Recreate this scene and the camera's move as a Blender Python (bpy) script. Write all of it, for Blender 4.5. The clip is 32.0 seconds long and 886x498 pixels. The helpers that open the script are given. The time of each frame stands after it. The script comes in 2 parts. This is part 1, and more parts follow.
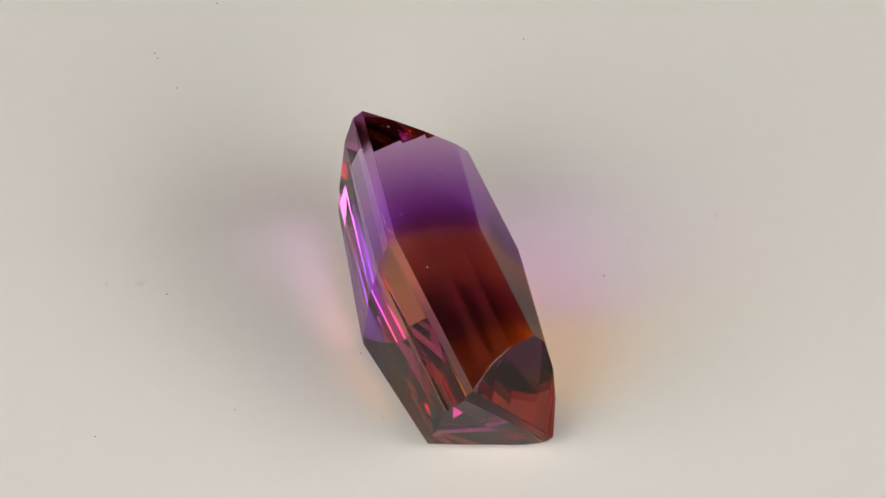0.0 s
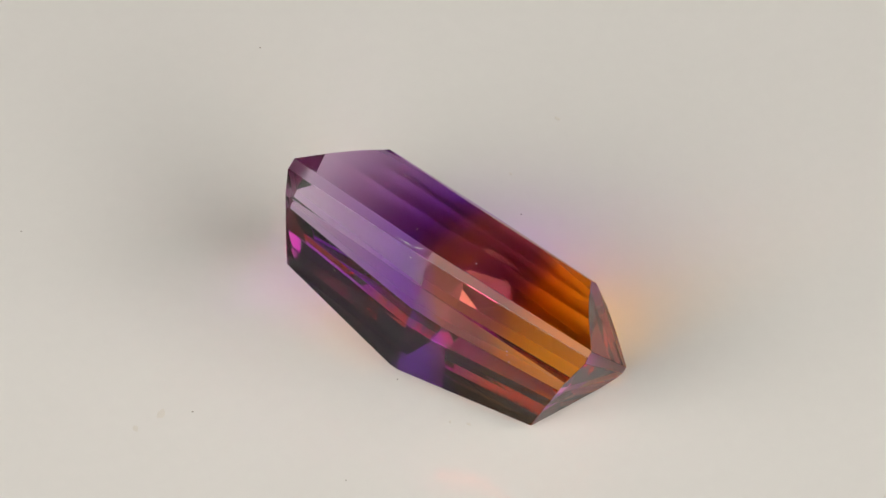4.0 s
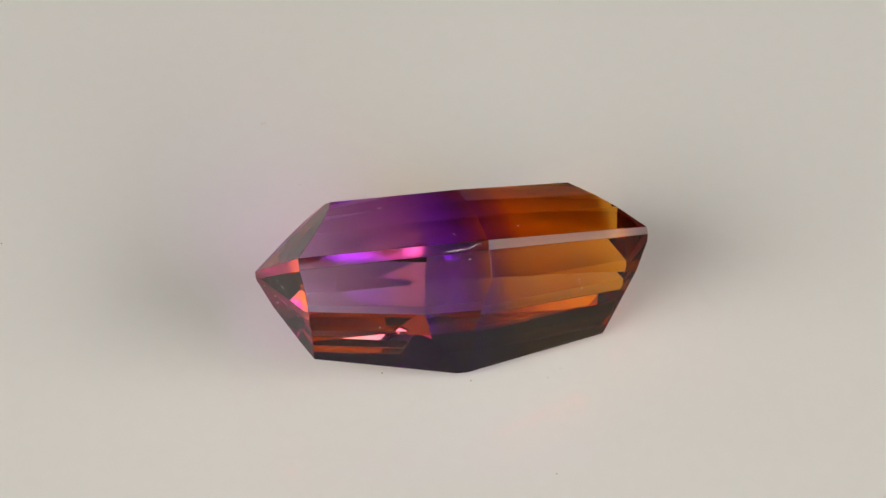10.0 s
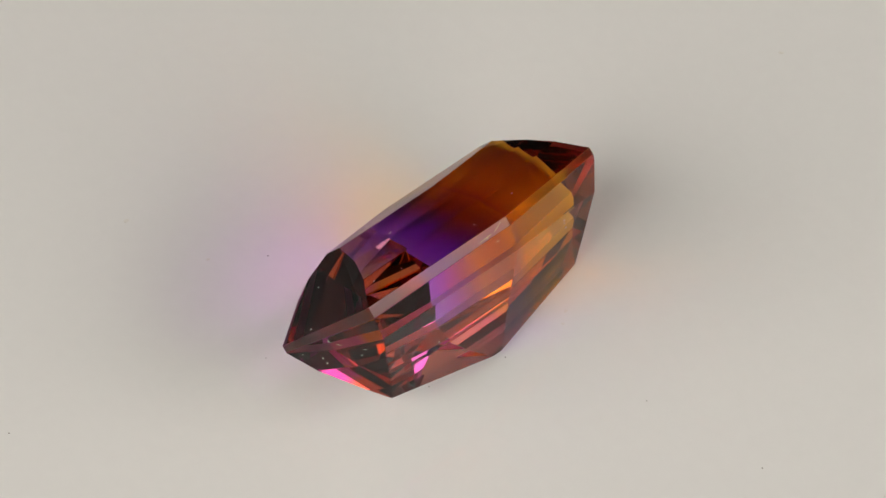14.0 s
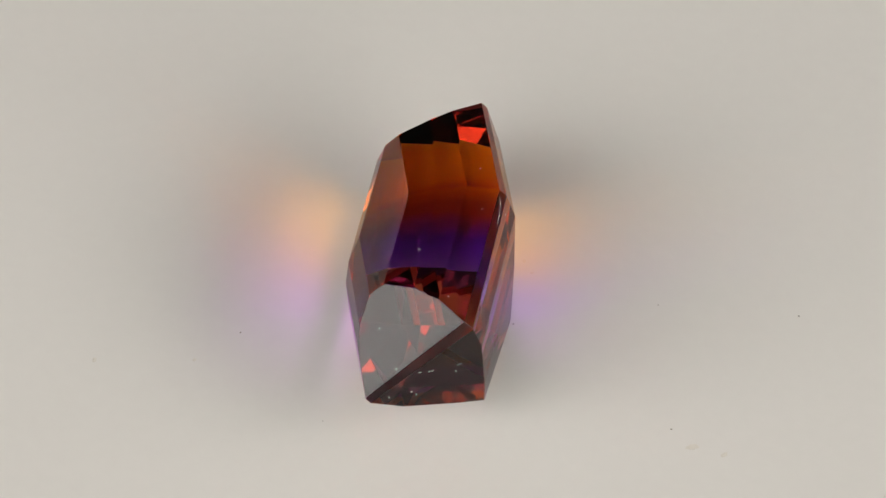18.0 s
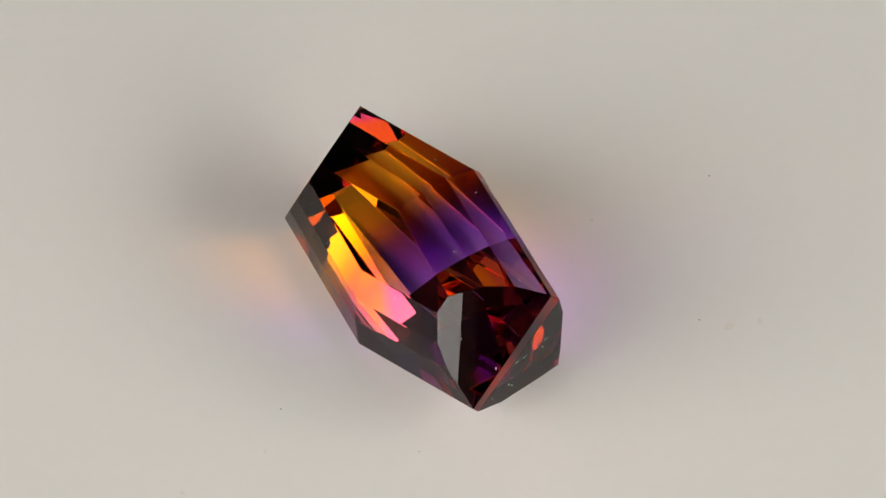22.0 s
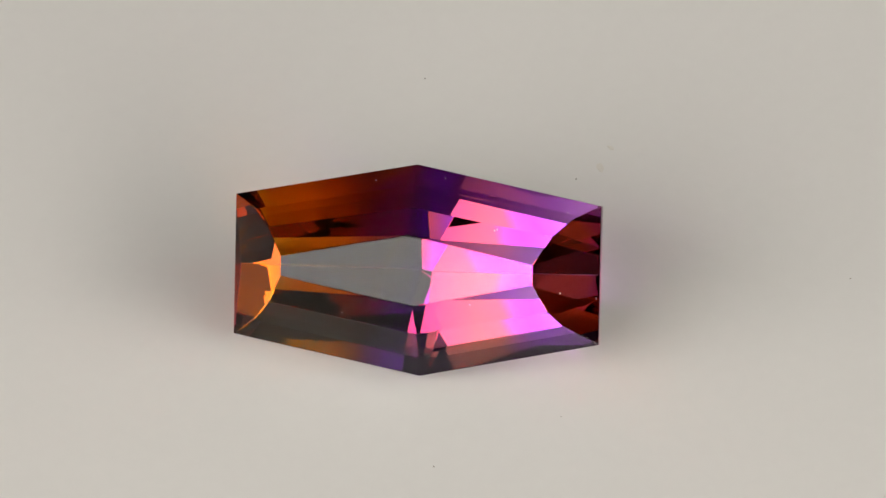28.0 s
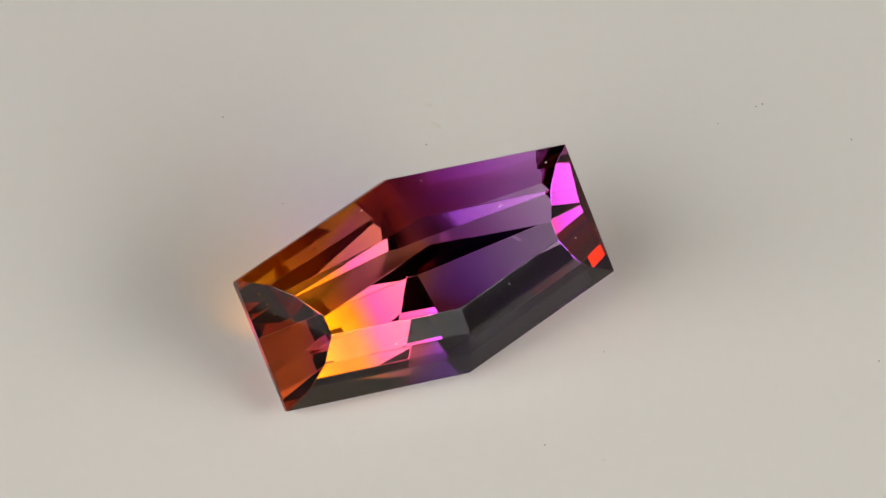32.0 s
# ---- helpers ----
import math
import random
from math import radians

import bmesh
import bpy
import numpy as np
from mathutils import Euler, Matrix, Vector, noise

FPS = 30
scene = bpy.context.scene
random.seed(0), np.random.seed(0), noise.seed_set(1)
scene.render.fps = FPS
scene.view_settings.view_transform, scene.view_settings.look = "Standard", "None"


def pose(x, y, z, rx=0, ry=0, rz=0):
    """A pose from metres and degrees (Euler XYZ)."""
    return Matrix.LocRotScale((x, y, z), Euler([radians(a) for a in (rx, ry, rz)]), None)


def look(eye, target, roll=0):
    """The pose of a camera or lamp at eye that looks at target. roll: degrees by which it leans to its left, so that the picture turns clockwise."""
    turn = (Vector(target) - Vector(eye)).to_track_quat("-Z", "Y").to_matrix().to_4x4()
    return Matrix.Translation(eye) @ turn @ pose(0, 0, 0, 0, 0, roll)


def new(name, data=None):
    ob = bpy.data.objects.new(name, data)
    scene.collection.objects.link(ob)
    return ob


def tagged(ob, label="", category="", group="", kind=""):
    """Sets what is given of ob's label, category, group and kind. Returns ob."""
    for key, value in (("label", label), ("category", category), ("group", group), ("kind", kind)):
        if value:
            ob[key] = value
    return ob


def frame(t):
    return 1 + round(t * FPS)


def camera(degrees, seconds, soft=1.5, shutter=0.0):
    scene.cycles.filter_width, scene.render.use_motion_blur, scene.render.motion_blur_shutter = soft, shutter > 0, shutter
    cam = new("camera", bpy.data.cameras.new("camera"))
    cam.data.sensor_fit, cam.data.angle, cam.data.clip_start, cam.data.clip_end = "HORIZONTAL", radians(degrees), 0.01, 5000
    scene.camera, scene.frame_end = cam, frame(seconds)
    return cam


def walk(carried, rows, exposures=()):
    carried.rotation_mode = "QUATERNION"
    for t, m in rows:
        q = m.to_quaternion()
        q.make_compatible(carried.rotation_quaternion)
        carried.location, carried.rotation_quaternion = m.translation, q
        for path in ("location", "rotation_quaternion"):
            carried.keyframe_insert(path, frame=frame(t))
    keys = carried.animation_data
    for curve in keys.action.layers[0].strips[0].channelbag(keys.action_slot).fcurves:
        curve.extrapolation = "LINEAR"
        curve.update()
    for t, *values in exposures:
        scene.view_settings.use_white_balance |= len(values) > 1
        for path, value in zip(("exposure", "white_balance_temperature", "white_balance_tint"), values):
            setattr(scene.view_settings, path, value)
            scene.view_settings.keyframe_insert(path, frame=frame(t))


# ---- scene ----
# Units are metres: lengths below are given in millimetres and scaled by MM.
MM = 0.001
SECONDS = 32.0

# ---- camera: stands still on its tripod ----
cam = camera(8.0, SECONDS, soft=1.5)
EYE = pose(0, -279.264 * MM, 274.852 * MM, 46.179, 0, -0.062) @ pose(0, 0, 0, 0, 0, 3.860)
walk(cam, [(0.0, EYE), (SECONDS, EYE)], exposures=[(0.0, 0.23), (6.5, 0.25), (9.0, 0.12), (19.0, 0.11), (25.0, 0.08), (SECONDS, 0.06)])


def turn(t):
    """Degrees that the turntable has turned at t seconds."""
    return 8.6261 * t + -0.008520 * (t - 16.0) ** 2 + 0.0003727 * (t - 16.0) ** 3 + 0.000004318 * (t - 16.0) ** 4


# ---- world: dim air outside the closed room ----
scene.cycles.max_bounces, scene.cycles.glossy_bounces, scene.cycles.transmission_bounces = 24, 20, 20
scene.cycles.blur_glossy = 0.0
world = bpy.data.worlds.new("world")
scene.world = world
world.use_nodes = True
world.node_tree.nodes["Background"].inputs["Color"].default_value = (0.5, 0.5, 0.5, 1)
world.node_tree.nodes["Background"].inputs["Strength"].default_value = 0.05

WALLS = (0.06, 0.06, 0.06)
# the two diffusers: strength, extra strength of a brighter middle, colour
LEFT_LIGHT = (4.7, 0.6, (1.0, 0.955, 0.895))
RIGHT_LIGHT = (5.0, 1.6, (1.0, 0.955, 0.885))


# ---- materials ----
def material(name):
    m = bpy.data.materials.new(name)
    m.use_nodes = True
    nodes = m.node_tree.nodes
    nodes.clear()
    out = nodes.new("ShaderNodeOutputMaterial")
    return m, nodes, m.node_tree.links, out


def plain(name, colour, roughness=0.5, metal=0.0, mottle=0.06, scale=40.0, bump=0.05, coat=0.0):
    """A principled surface with two scales of mottling and a fine bump."""
    m, nodes, links, out = material(name)
    bsdf = nodes.new("ShaderNodeBsdfPrincipled")
    bsdf.inputs["Metallic"].default_value = metal
    bsdf.inputs["Coat Weight"].default_value = coat
    bsdf.inputs["Coat Roughness"].default_value = 0.12
    where = nodes.new("ShaderNodeTexCoord")
    big, fine = nodes.new("ShaderNodeTexNoise"), nodes.new("ShaderNodeTexNoise")
    big.inputs["Scale"].default_value, fine.inputs["Scale"].default_value = scale, scale * 17
    big.inputs["Detail"].default_value = 4
    both = nodes.new("ShaderNodeMath")
    both.operation = "ADD"
    ramp = nodes.new("ShaderNodeMapRange")
    ramp.inputs["From Min"].default_value, ramp.inputs["From Max"].default_value = 0.6, 1.4
    ramp.inputs["To Min"].default_value, ramp.inputs["To Max"].default_value = 1 - mottle, 1 + mottle
    tint = nodes.new("ShaderNodeMixRGB")
    tint.blend_type = "MULTIPLY"
    tint.inputs["Fac"].default_value = 1
    tint.inputs["Color1"].default_value = (*colour, 1)
    rough = nodes.new("ShaderNodeMapRange")
    rough.inputs["To Min"].default_value, rough.inputs["To Max"].default_value = roughness * 0.85, min(1, roughness * 1.15)
    lift = nodes.new("ShaderNodeBump")
    lift.inputs["Strength"].default_value, lift.inputs["Distance"].default_value = bump, 0.0002
    for n in (big, fine):
        links.new(where.outputs["Object"], n.inputs["Vector"])
    links.new(big.outputs["Fac"], both.inputs[0])
    links.new(fine.outputs["Fac"], both.inputs[1])
    links.new(both.outputs[0], ramp.inputs["Value"])
    links.new(ramp.outputs["Result"], tint.inputs["Color2"])
    links.new(tint.outputs["Color"], bsdf.inputs["Base Color"])
    links.new(big.outputs["Fac"], rough.inputs["Value"])
    links.new(rough.outputs["Result"], bsdf.inputs["Roughness"])
    links.new(fine.outputs["Fac"], lift.inputs["Height"])
    links.new(lift.outputs["Normal"], bsdf.inputs["Normal"])
    links.new(bsdf.outputs["BSDF"], out.inputs["Surface"])
    return m


def glowing(name, strength, core, colour, at, radius):
    """A lit diffuser, brighter round the point at (in the lamp's own space) where the lamp stands behind it."""
    m, nodes, links, out = material(name)
    e = nodes.new("ShaderNodeEmission")
    e.inputs["Color"].default_value = (*colour, 1)
    where, far, fall = nodes.new("ShaderNodeTexCoord"), nodes.new("ShaderNodeVectorMath"), nodes.new("ShaderNodeMapRange")
    far.operation = "DISTANCE"
    far.inputs[1].default_value = at
    fall.interpolation_type = "SMOOTHERSTEP"
    fall.inputs["From Min"].default_value, fall.inputs["From Max"].default_value = 0.3 * radius, radius
    fall.inputs["To Min"].default_value, fall.inputs["To Max"].default_value = strength + core, strength
    links.new(where.outputs["Object"], far.inputs[0])
    links.new(far.outputs["Value"], fall.inputs["Value"])
    links.new(fall.outputs["Result"], e.inputs["Strength"])
    links.new(e.outputs["Emission"], out.inputs["Surface"])
    return m


def crystal(name, frosted=0.0):
    """Two-coloured quartz: violet zone, sharp change across the middle, orange zone; clear white gloss outside."""
    m, nodes, links, out = material(name)
    where = nodes.new("ShaderNodeTexCoord")
    split = nodes.new("ShaderNodeSeparateXYZ")
    cloud = nodes.new("ShaderNodeTexNoise")
    cloud.inputs["Scale"].default_value, cloud.inputs["Detail"].default_value = 260.0, 3
    shift = nodes.new("ShaderNodeMath")
    shift.operation, shift.inputs[1].default_value = "MULTIPLY_ADD", 1.2 * MM
    along = nodes.new("ShaderNodeMapRange")
    along.inputs["From Min"].default_value, along.inputs["From Max"].default_value = -11.4 * MM, 12.6 * MM

    def zones(stops):
        ramp = nodes.new("ShaderNodeValToRGB")
        while len(ramp.color_ramp.elements) < len(stops):
            ramp.color_ramp.elements.new(0.5)
        for el, (x, c) in zip(ramp.color_ramp.elements, stops):
            el.position, el.color = x, (*c, 1)
        links.new(along.outputs["Result"], ramp.inputs["Fac"])
        return ramp.outputs["Color"]

    def blend(fac, a, b):
        mix = nodes.new("ShaderNodeMixRGB")
        links.new(fac, mix.inputs["Fac"])
        for value, socket in ((a, mix.inputs["Color1"]), (b, mix.inputs["Color2"])):
            if isinstance(value, tuple):
                socket.default_value = (*value, 1)
            else:
                links.new(value, socket)
        return mix.outputs["Color"]

    facing, lengthwise, ends = nodes.new("ShaderNodeSeparateXYZ"), nodes.new("ShaderNodeMath"), nodes.new("ShaderNodeMapRange")
    lengthwise.operation = "ABSOLUTE"
    ends.inputs["From Min"].default_value, ends.inputs["From Max"].default_value = 0.4, 0.6
    bend, gloss, mix, fres = (nodes.new("ShaderNodeBsdfRefraction"), nodes.new("ShaderNodeBsdfGlossy"),
                              nodes.new("ShaderNodeMixShader"), nodes.new("ShaderNodeFresnel"))
    total = nodes.new("ShaderNodeMapRange")
    total.inputs["From Min"].default_value, total.inputs["From Max"].default_value = 0.75, 0.98
    bend.inputs["IOR"].default_value = fres.inputs["IOR"].default_value = 1.55
    bend.inputs["Roughness"].default_value = gloss.inputs["Roughness"].default_value = frosted
    links.new(where.outputs["Object"], split.inputs["Vector"])
    links.new(where.outputs["Object"], cloud.inputs["Vector"])
    links.new(where.outputs["Normal"], facing.inputs["Vector"])
    links.new(facing.outputs["X"], lengthwise.inputs[0])
    links.new(lengthwise.outputs[0], ends.inputs["Value"])
    links.new(cloud.outputs["Fac"], shift.inputs[0])
    slant = nodes.new("ShaderNodeMath")
    slant.operation, slant.inputs[1].default_value = "MULTIPLY_ADD", -0.3
    links.new(split.outputs["Z"], slant.inputs[0])
    skew = nodes.new("ShaderNodeMath")
    skew.operation, skew.inputs[1].default_value = "MULTIPLY_ADD", 0.27
    links.new(split.outputs["Y"], skew.inputs[0])
    links.new(split.outputs["X"], skew.inputs[2])
    links.new(skew.outputs[0], slant.inputs[2])
    links.new(slant.outputs[0], shift.inputs[2])
    links.new(shift.outputs[0], along.inputs["Value"])
    links.new(blend(ends.outputs["Result"], zones(GEM_ZONES), zones(END_TINT)), bend.inputs["Color"])
    links.new(fres.outputs["Fac"], total.inputs["Value"])
    links.new(blend(total.outputs["Result"], (0.72, 0.72, 0.73), blend(ends.outputs["Result"], zones(INNER_ZONES), END_INNER)), gloss.inputs["Color"])
    links.new(fres.outputs["Fac"], mix.inputs["Fac"])
    links.new(bend.outputs["BSDF"], mix.inputs[1])
    links.new(gloss.outputs["BSDF"], mix.inputs[2])
    links.new(mix.outputs["Shader"], out.inputs["Surface"])
    return m


# tint of the stone along its length, from the violet tip to the orange tip
GEM_ZONES = [(0.0, (0.89, 0.81, 0.92)), (0.14, (0.83, 0.69, 0.89)), (0.34, (0.71, 0.46, 0.87)), (0.47, (0.54, 0.25, 0.78)), (0.515, (0.50, 0.22, 0.62)),
             (0.555, (0.60, 0.29, 0.43)), (0.60, (0.86, 0.47, 0.15)), (0.68, (0.95, 0.61, 0.13)), (0.90, (0.97, 0.66, 0.18)), (1.0, (0.97, 0.69, 0.36))]
# tint taken on at each reflection inside the stone
INNER_ZONES = [(0.0, (0.89, 0.60, 0.95)), (0.535, (0.83, 0.41, 0.95)), (0.60, (0.95, 0.72, 0.20)), (1.0, (0.97, 0.81, 0.17))]
# light through the two ends runs the stone's whole length and turns red
END_TINT = [(0.0, (0.57, 0.26, 0.41)), (1.0, (0.82, 0.43, 0.36))]
END_INNER = (0.29, 0.11, 0.20)

QUARTZ = crystal("bicolour_quartz")
GIRDLE = crystal("satin_girdle_quartz", 0.28)
DISC_WHITE = plain("white_acrylic", (0.78, 0.765, 0.735), 0.015, mottle=0.012, scale=60, bump=0.004)
DISC_EDGE = plain("grey_plastic", (0.35, 0.35, 0.34), 0.45)
TABLE_GREY = plain("grey_laminate", (0.42, 0.41, 0.39), 0.5, scale=8)
WALL_PAINT = plain("wall_paint", WALLS, 0.85, scale=3)
CEILING_PAINT = plain("ceiling_paint", (0.08, 0.08, 0.08), 0.9, scale=3)
FLOOR_VINYL = plain("dark_vinyl", (0.12, 0.11, 0.10), 0.6, scale=5)
DARK_DUST = plain("dark_dust", (0.30, 0.27, 0.23), 0.9)
TAN_SMEAR = plain("tan_smear", (0.70, 0.67, 0.61), 0.5)
PALE_DUST = plain("pale_dust", (0.85, 0.84, 0.82), 0.8)
HOUSING = plain("black_metal", (0.03, 0.03, 0.03), 0.5, mottle=0.15)


# ---- mesh helpers ----
def mesh_object(name, bm, mat, parent=None, label="", smooth=False):
    data = bpy.data.meshes.new(name)
    bmesh.ops.recalc_face_normals(bm, faces=bm.faces)
    bm.to_mesh(data)
    bm.free()
    data.materials.append(mat)
    if smooth:
        data.polygons.foreach_set("use_smooth", [True] * len(data.polygons))
    ob = new(name, data)
    if parent:
        ob.parent = parent
    if label:
        ob["label"] = label
    return ob


def part(name, bm, mat, parent, label=""):
    return mesh_object(name, bm, mat, parent, label)


def box(x0, y0, z0, x1, y1, z1, bevel=0.0):
    bm = bmesh.new()
    bmesh.ops.create_cube(bm, size=1, matrix=Matrix.Translation(((x0 + x1) / 2, (y0 + y1) / 2, (z0 + z1) / 2)) @ Matrix.Diagonal((x1 - x0, y1 - y0, z1 - z0, 1)))
    if bevel:
        bmesh.ops.bevel(bm, geom=bm.edges, offset=bevel, segments=2, affect="EDGES")
    return bm


def lathe(profile, steps=96):
    """A turned solid from (radius, height) pairs; the ends lie on the axis."""
    bm = bmesh.new()
    rings = []
    for r, z in profile:
        if r == 0:
            rings.append([bm.verts.new((0, 0, z))])
        else:
            rings.append([bm.verts.new((r * math.cos(2 * math.pi * i / steps), r * math.sin(2 * math.pi * i / steps), z)) for i in range(steps)])
    for a, b in zip(rings, rings[1:]):
        for i in range(steps):
            j = (i + 1) % steps
            if len(a) == 1:
                bm.faces.new((a[0], b[i], b[j]))
            elif len(b) == 1:
                bm.faces.new((a[i], b[0], a[j]))
            else:
                bm.faces.new((a[i], b[i], b[j], a[j]))
    return bm


def blob(rx, ry, rz, seed):
    """A small uneven crumb lying on z = 0."""
    bm = bmesh.new()
    bmesh.ops.create_icosphere(bm, subdivisions=2, radius=1)
    for v in bm.verts:
        k = 1 + 0.55 * noise.noise(v.co * 1.6 + Vector((seed * 3.1, seed * 1.7, 0)))
        v.co = Vector((v.co.x * rx * k, v.co.y * ry * k, max(0.0, v.co.z + 0.6) * rz * k))
    return bm


# ---- room, closed around the small set ----
TABLE_Z = -14.0 * MM
ROOM = (-1.6, -1.5, -0.764, 1.6, 1.7, 1.75)


def room():
    x0, y0, z0, x1, y1, z1 = ROOM
    w = 0.1
    for name, b, mat, label in (
            ("floor", (x0 - w, y0 - w, z0 - w, x1 + w, y1 + w, z0), FLOOR_VINYL, "dark vinyl floor of the room"),
            ("ceiling", (x0 - w, y0 - w, z1, x1 + w, y1 + w, z1 + w), CEILING_PAINT, "plain dark ceiling"),
            ("wall_south", (x0 - w, y0 - w, z0, x1 + w, y0, z1), WALL_PAINT, "plain painted wall behind the camera"),
            ("wall_north", (x0 - w, y1, z0, x1 + w, y1 + w, z1), WALL_PAINT, "plain painted wall beyond the table"),
            ("wall_west", (x0 - w, y0, z0, x0, y1, z1), WALL_PAINT, "plain painted side wall"),
            ("wall_east", (x1, y0, z0, x1 + w, y1, z1), WALL_PAINT, "plain painted side wall")):
        tagged(mesh_object(name, box(*b), mat), label, kind="structure")


def table():
    t = tagged(new("table"), "grey laminate work table under the turntable", "table")
    t.location = (0, 0, ROOM[2])
    h = TABLE_Z - ROOM[2]
    part("tabletop", box(-0.75, -0.9, h - 0.03, 0.75, 0.6, h, 0.003), TABLE_GREY, t)
    for x in (-0.69, 0.69):
        for y in (-0.84, 0.54):
            part("leg", box(x - 0.025, y - 0.025, 0, x + 0.025, y + 0.025, h - 0.031, 0.002), HOUSING, t, "black metal leg")
    return t


def turntable():
    t = tagged(new("turntable"), "round turntable with a glossy white acrylic top", "turntable")
    part("platter", lathe([(0, -3 * MM), (109.4 * MM, -3 * MM), (110 * MM, -2.4 * MM), (110 * MM, -0.7 * MM), (109.3 * MM, 0), (60 * MM, 0), (0, 0)], 160), DISC_WHITE, t, "glossy white acrylic platter")
    part("motor_base", lathe([(0, TABLE_Z), (95 * MM, TABLE_Z), (95.5 * MM, TABLE_Z + 1 * MM), (94 * MM, -3.2 * MM), (0, -3.2 * MM)], 96), DISC_EDGE, t, "grey plastic motor base")
    return t


# ---- the stone ----
MIDS = {1: (0.024, 6.473), -1: (-0.387, -6.449)}
ENDS = {1: 11.215, -1: 11.364}
CORNER_Y = {(1, 1): 4.439, (1, -1): -4.131, (-1, 1): 4.158, (-1, -1): -4.285}
CROWN = [(-0.344, 0.0), (-1.928, 1.246), (-2.999, 2.573), (-3.813, 4.230)]
PAVILION = [(0.297, 0.0), (1.938, 0.932), (4.514, 3.373), (7.714, 6.740)]
# how far each quarter strays from the even cut: inset of each tier, and its twist along the edge
PAVILION_UNEVEN = {(1, 1): (-0.130, 0.009, 0.020), (1, -1): (-0.011, -0.002, -0.003), (-1, 1): (0.001, -0.017, 0.054), (-1, -1): (-0.000, -0.040, -0.054)}
CROWN_UNEVEN = {(1, 1): (-0.005, 0.052, -0.042), (1, -1): (0.052, 0.022, 0.029), (-1, 1): (-0.035, -0.043, -0.083), (-1, -1): (0.003, -0.030, 0.044)}
PAVILION_TWIST = {(1, 1): (0.0091, 0.0000, 0.0001), (1, -1): (-0.0101, -0.0000, -0.0000), (-1, 1): (-0.0031, -0.0000, -0.0002), (-1, -1): (0.0035, 0.0000, 0.0002)}
CROWN_TWIST = {(1, 1): (-0.0055, -0.0027, 0.0035), (1, -1): (-0.0009, 0.0008, 0.0024), (-1, 1): (-0.0022, 0.0015, 0.0054), (-1, -1): (0.0045, -0.0030, -0.0020)}
# facets of the two ends: inset length at the height given, and twist
END_CROWN = {1: (7.7566, -0.0100), -1: (7.6916, -0.0092)}
END_PAVILION = {1: (9.0604, -0.0139), -1: (9.3904, -0.0104)}
TABLE_FACET = (0.0016, -0.0088)


def facet_planes():
    """Outward normal and distance, in mm, of each facet of the step-cut hexagon."""
    table_z = CROWN[-1][0]
    flat = Vector((*TABLE_FACET, -1)).normalized()
    found = [(flat, -table_z)]
    for sx, sy in CORNER_Y:
        mid = Vector(MIDS[sy])
        d = (Vector((sx * ENDS[sx], CORNER_Y[sx, sy])) - mid).normalized()
        n = Vector((-d.y, d.x))
        if n.y * sy < 0:
            n = -n
        found.append((Vector((n.x, n.y, 0)), n.dot(mid)))
        for base, uneven, twist, up in ((CROWN, CROWN_UNEVEN, CROWN_TWIST, -1), (PAVILION, PAVILION_UNEVEN, PAVILION_TWIST, 1)):
            tiers = [base[0]] + [(z, a + e) for (z, a), e in zip(base[1:], uneven[sx, sy])]
            for (z0, a), (z1, b), w in zip(tiers, tiers[1:], twist[sx, sy]):
                k = math.hypot(z1 - z0, b - a)
                nu, nz = abs(z1 - z0) / k, (b - a) * up / k
                face = Vector((n.x * nu + w * d.x, n.y * nu + w * d.y, nz)).normalized()
                found.append((face, face.dot(Vector((*(mid - n * a), z0)))))
    for sx in (1, -1):
        x = ENDS[sx]
        found.append((Vector((sx, 0, 0)), x))
        for (x1, w), z0, z1 in ((END_CROWN[sx], CROWN[0][0], table_z), (END_PAVILION[sx], PAVILION[0][0], 6.128)):
            nx, nz = abs(z1 - z0), (x - x1) * math.copysign(1, z1 - z0)
            face = Vector((sx * nx, w * nx, nz)).normalized()
            found.append((face, face.dot(Vector((sx * x, 0, z0)))))
    return found


def gemstone():
    bm = box(-20 * MM, -20 * MM, -20 * MM, 20 * MM, 20 * MM, 20 * MM)
    for n, d in facet_planes():
        cut = bmesh.ops.bisect_plane(bm, geom=[*bm.verts, *bm.edges, *bm.faces], dist=1e-7, plane_co=n * d * MM, plane_no=n, clear_outer=True)
        rim = [e for e in cut["geom_cut"] if isinstance(e, bmesh.types.BMEdge) and e.is_boundary]
        if rim:
            bmesh.ops.edgenet_fill(bm, edges=rim)
    bmesh.ops.bevel(bm, geom=bm.edges, offset=0.022 * MM, segments=1, affect="EDGES")
    for f in bm.faces:
        f.normal_update()
        f.material_index = int(abs(f.normal.z) < 0.02)
    stone = mesh_object("gemstone", bm, QUARTZ)
    stone.data.materials.append(GIRDLE)
    marks(stone)
    return tagged(stone, "step-cut two-coloured quartz gem, violet and orange halves, lying on the turntable", "gemstone")


def streak(points, thick):
    """A thin wavering line over points (mm), proud of the facet that carries it."""
    bm = bmesh.new()
    rings = []
    for i, p in enumerate(points):
        k = 0.62 * thick * (0.35 + 0.65 * math.sin(math.pi * (i + 0.5) / len(points)))
        rings.append([bm.verts.new(Vector(p) + Vector((0, k * math.cos(a), k * math.sin(a)))) for a in (0.5, 2.1, 3.7, 5.3)])
    for a, c in zip(rings, rings[1:]):
        for j in range(4):
            bm.faces.new((a[j], a[(j + 1) % 4], c[(j + 1) % 4], c[j]))
    bm.faces.new(rings[0])
    bm.faces.new(rings[-1])
    return bm


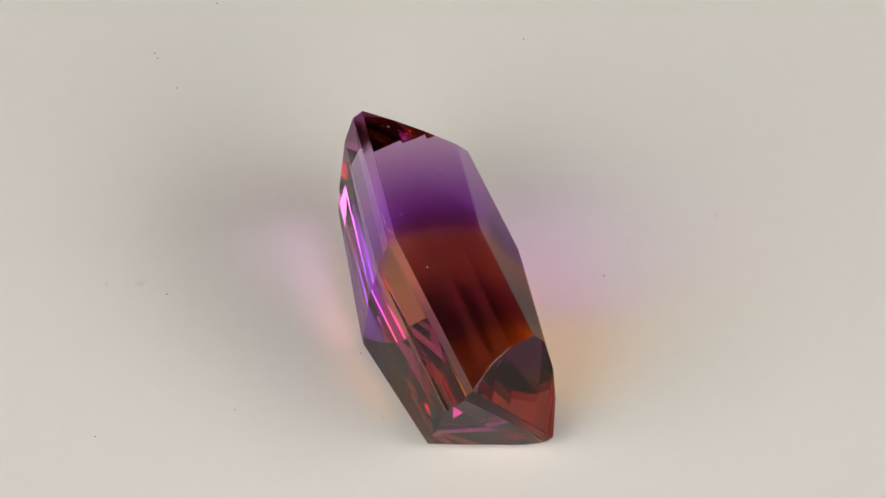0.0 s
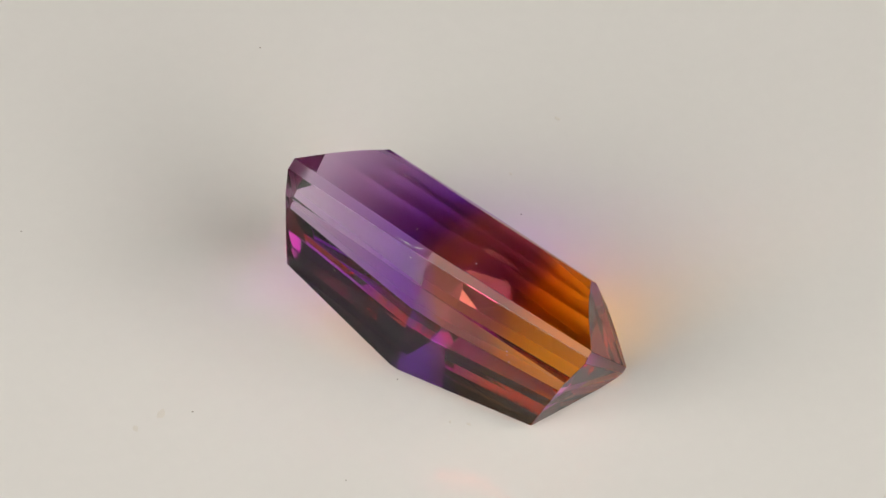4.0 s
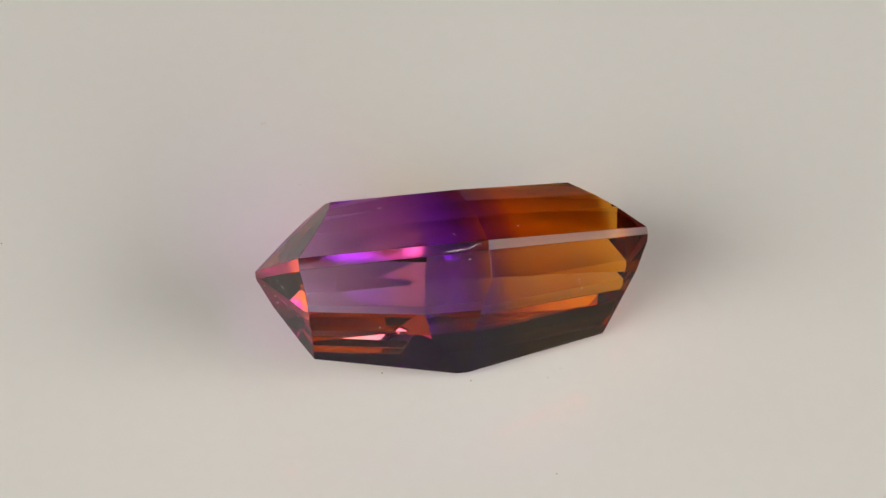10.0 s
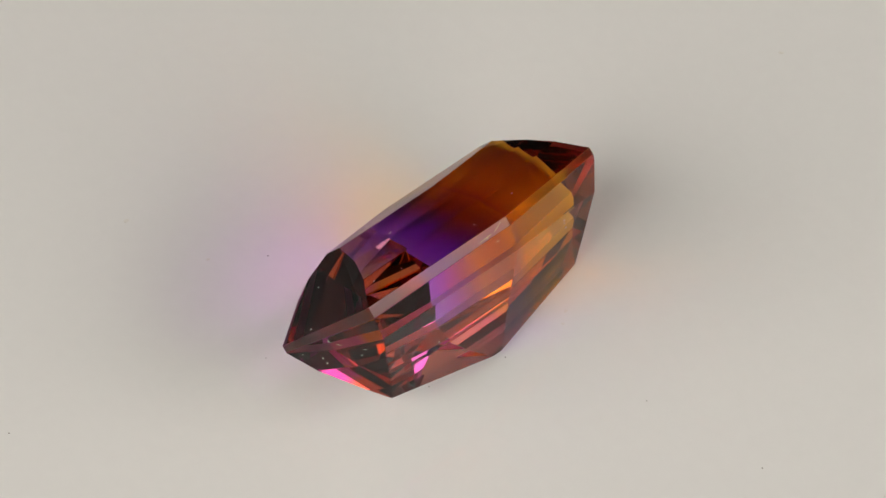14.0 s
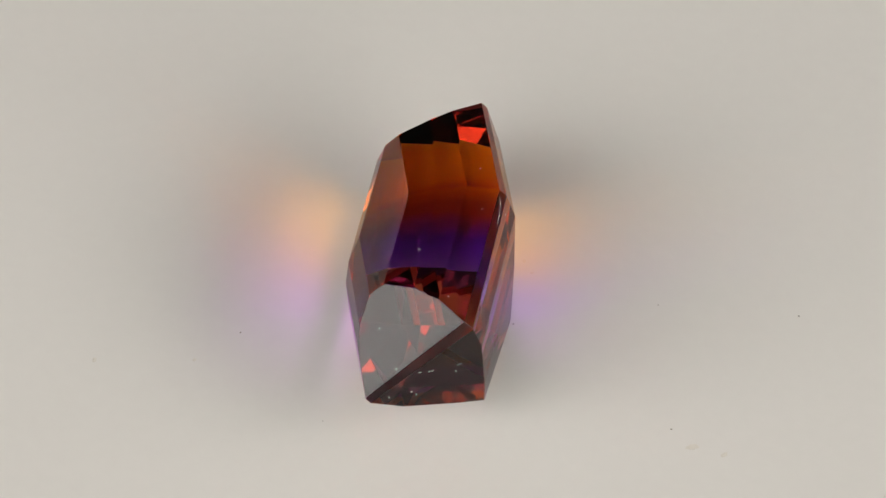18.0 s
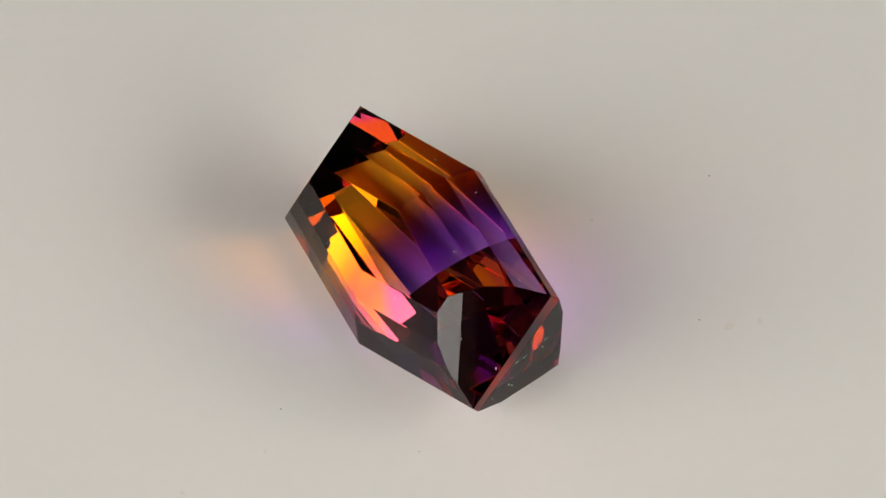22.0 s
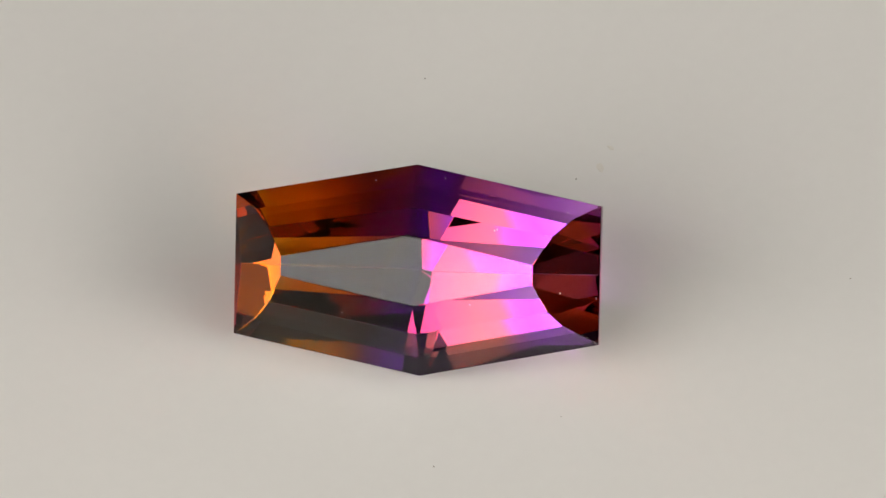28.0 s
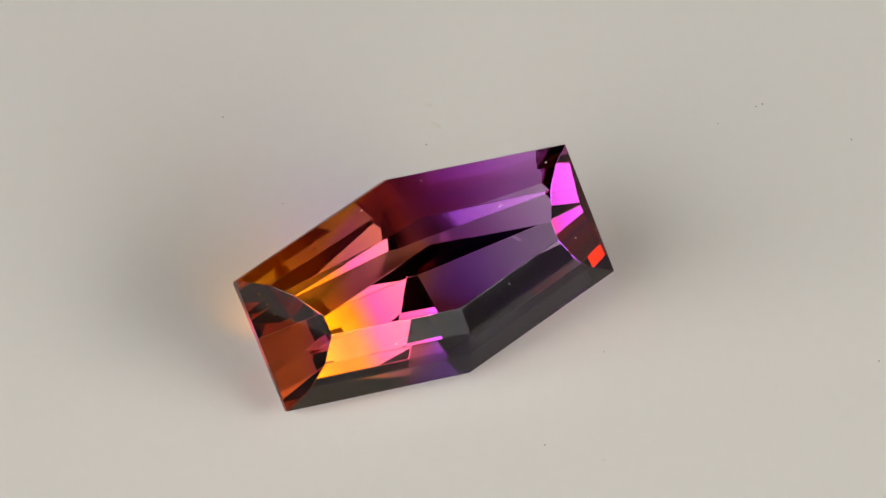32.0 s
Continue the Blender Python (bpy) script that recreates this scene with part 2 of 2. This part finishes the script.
def marks(stone):
    """Fine white scratches on the girdle and lint and dust on the facets of the stone."""
    rng = random.Random(5)
    lines = (("scratch", (-2.56, 5.96, 0.12), (-1.39, 6.20, 0.11), 0.030, 0.05), ("scratch", (-1.95, 6.08, 0.22), (-1.60, 6.15, 0.06), 0.035, 0.06),
             ("scratch", (-1.25, 6.22, 0.10), (-0.48, 6.38, -0.20), 0.024, 0.03), ("scratch", (-1.10, 6.25, 0.02), (-0.75, 6.33, -0.06), 0.02, 0.03),
             ("scratch", (-1.21, 6.00, 0.72), (-1.00, 6.04, 0.70), 0.024, 0.04),
             ("lint", (-11.17, -0.17, 0.90), (-11.06, 0.20, 1.20), 0.022, 0.12), ("lint", (-11.29, -0.62, 0.53), (-11.24, -0.40, 0.66), 0.024, 0.08),
             ("lint", (-10.84, 1.25, 1.92), (-10.83, 1.60, 2.03), 0.014, 0.05), ("lint", (-11.22, -1.50, -0.49), (-11.16, -1.36, -0.56), 0.022, 0.06),
             ("lint", (-5.42, 2.55, -3.10), (-5.30, 2.72, -3.01), 0.022, 0.04), ("lint", (-1.86, 5.67, -0.90), (-1.70, 5.75, -0.82), 0.018, 0.06))
    for name, a, c, thick, waver in lines:
        a, c = Vector(a), Vector(c)
        pts = [a.lerp(c, i / 7) + Vector((0, rng.uniform(-1, 1), rng.uniform(-1, 1))) * waver * 0.5 for i in range(8)]
        bm = streak(pts, thick)
        bm.transform(Matrix.Scale(MM, 4))
        part(name, bm, PALE_DUST, stone, "fine white scratch" if name == "scratch" else "pale curl of lint")
    for x, y, z, s in ((6.58, 4.00, 2.39, 0.04), (6.90, 3.47, 2.90, 0.04), (6.65, 3.79, 2.59, 0.03), (-5.98, 2.22, 4.13, 0.04), (-10.97, -2.07, 1.41, 0.05),
                       (-5.20, 2.56, -3.10, 0.05), (-9.47, 3.72, -1.44, 0.045), (-10.86, -2.08, 1.81, 0.05), (2.44, 5.44, -1.12, 0.05), (-1.82, 5.64, -0.94, 0.04),
                       (-11.21, -3.24, 0.68, 0.04), (-10.76, 0.87, 2.21, 0.04), (-9.19, -1.15, -2.40, 0.05), (-3.85, -1.95, -3.57, 0.045), (4.04, -2.61, -3.13, 0.04)):
        bm = blob(s, s * 0.8, s * 0.7, x)
        bm.transform(Matrix.Scale(MM, 4) @ Matrix.Translation((x, y, z)))
        part("dust_grain", bm, PALE_DUST, stone, "pale grain of dust")


STONE = pose(1.072 * MM, -0.824 * MM, 5.424 * MM, 132.472, 7.602, -65.475)


# ---- lamps ----
def softbox(az, el, dist, wide, tall, light, core, radius, label, tilt=0):
    """A panel lamp on a stand on the table, its diffuser facing the stone. core: azimuth and height, in degrees, of its brightest spot."""
    def along(az, el):
        a, e = radians(az), radians(el)
        return Vector((math.cos(e) * math.sin(a), math.cos(e) * math.cos(a), math.sin(e)))
    way = along(az, el)
    base = tagged(new("panel_lamp"), label, "lamp", group="panel lamps round the table")
    base.location = (way.x * dist, way.y * dist, TABLE_Z)
    origin = Vector(base.location)
    m = Matrix.Translation(-origin) @ look(way * dist, (0, 0, 5 * MM)) @ Matrix.Rotation(radians(tilt), 4, "Z")
    spot = along(*core)
    spot = spot * (dist / spot.dot(way)) - origin
    glow = glowing("lit_diffuser", *light, spot, radius)

    def placed(bm):
        bm.transform(m)
        return bm
    w, h = wide / 2, tall / 2
    part("housing", placed(box(-w - 0.008, -h - 0.008, 0.004, w + 0.008, h + 0.008, 0.04, 0.003)), HOUSING, base, "black metal housing")
    part("diffuser", placed(box(-w, -h, -0.001, w, h, 0.0036)), glow, base, "glowing white diffuser")
    out = Vector((way.x, way.y, 0)).normalized() * 0.06
    top = way.z * dist - TABLE_Z
    for name, bm in (("pole", lathe([(0, 0.0112), (0.006, 0.0112), (0.006, top), (0, top)], 16)),
                     ("foot", lathe([(0, 0), (0.06, 0), (0.06, 0.006), (0.012, 0.011), (0, 0.011)], 32))):
        bm.transform(Matrix.Translation(out))
        part(name, bm, HOUSING, base)
    return base


room()
table()
DISC = turntable()
softbox(-134, 28, 0.8, 0.853, 0.498, LEFT_LIGHT, (-140, 30), 0.30, "large white softbox lamp tilted on a black stand", 26)
softbox(123, 25, 0.8, 1.17, 0.32, RIGHT_LIGHT, (124, 24), 0.36, "wide white panel lamp tilted on a black stand", 19)
GEM = gemstone()

# ---- dust and smears on the platter: x, y in mm from the axis, size in mm, kind ----
CRUMBS = [(-16.64, 0.45, 0.13, "dark"), (-18.4, 1.18, 0.38, "smear"), (-20.4, 0.8, 0.27, "smear"), (16.7, 12.9, 0.22, "smear"),
          (-18.6, 19.3, 0.11, "dark"), (-19.24, -12.44, 0.12, "dark"), (10.1, 6.3, 0.12, "dark"), (11.4, 9.8, 0.15, "smear"),
          (-2.2, -8.2, 0.17, "smear"), (-4.4, 2.6, 0.1, "dark"), (-4.15, -2.86, 0.11, "dark"), (-3.1, -7.5, 0.13, "smear"),
          (-20.45, 22.35, 0.13, "dark"), (-20.2, 21.9, 0.12, "dark"), (-17.1, 27.8, 0.12, "dark"), (3.0, 27.5, 0.12, "dark"),
          (12.8, -32.5, 0.18, "smear"), (-11.2, -8.9, 0.09, "dark"), (2.1, 10.5, 0.09, "dark")]


def crumbs():
    made = []
    for i, (x, y, s, what) in enumerate(CRUMBS):
        if what == "dark":
            bm, mat = blob(s * 0.52, s * 0.4, s * 0.2, i), DARK_DUST
            label = "tiny dark speck of dust on the white platter"
        else:
            bm, mat = blob(s * 1.0, s * 0.6, 0.02, i), TAN_SMEAR
            label = "thin tan smear on the white platter"
        bm.transform(Matrix.Scale(MM, 4))
        ob = mesh_object("dust_speck" if what == "dark" else "smear", bm, mat)
        tagged(ob, label, "dust" if what == "dark" else "stain", group="dust on the platter")
        made.append((ob, pose(x * MM, y * MM, 0, 0, 0, 37 * i)))
    return made


DUST = crumbs()


def motions():
    times = [i * 1.0 for i in range(33)]
    for ob, at in [(DISC, Matrix()), (GEM, STONE)] + DUST:
        walk(ob, [(t, pose(0, 0, 0, 0, 0, turn(t)) @ at) for t in times])


motions()
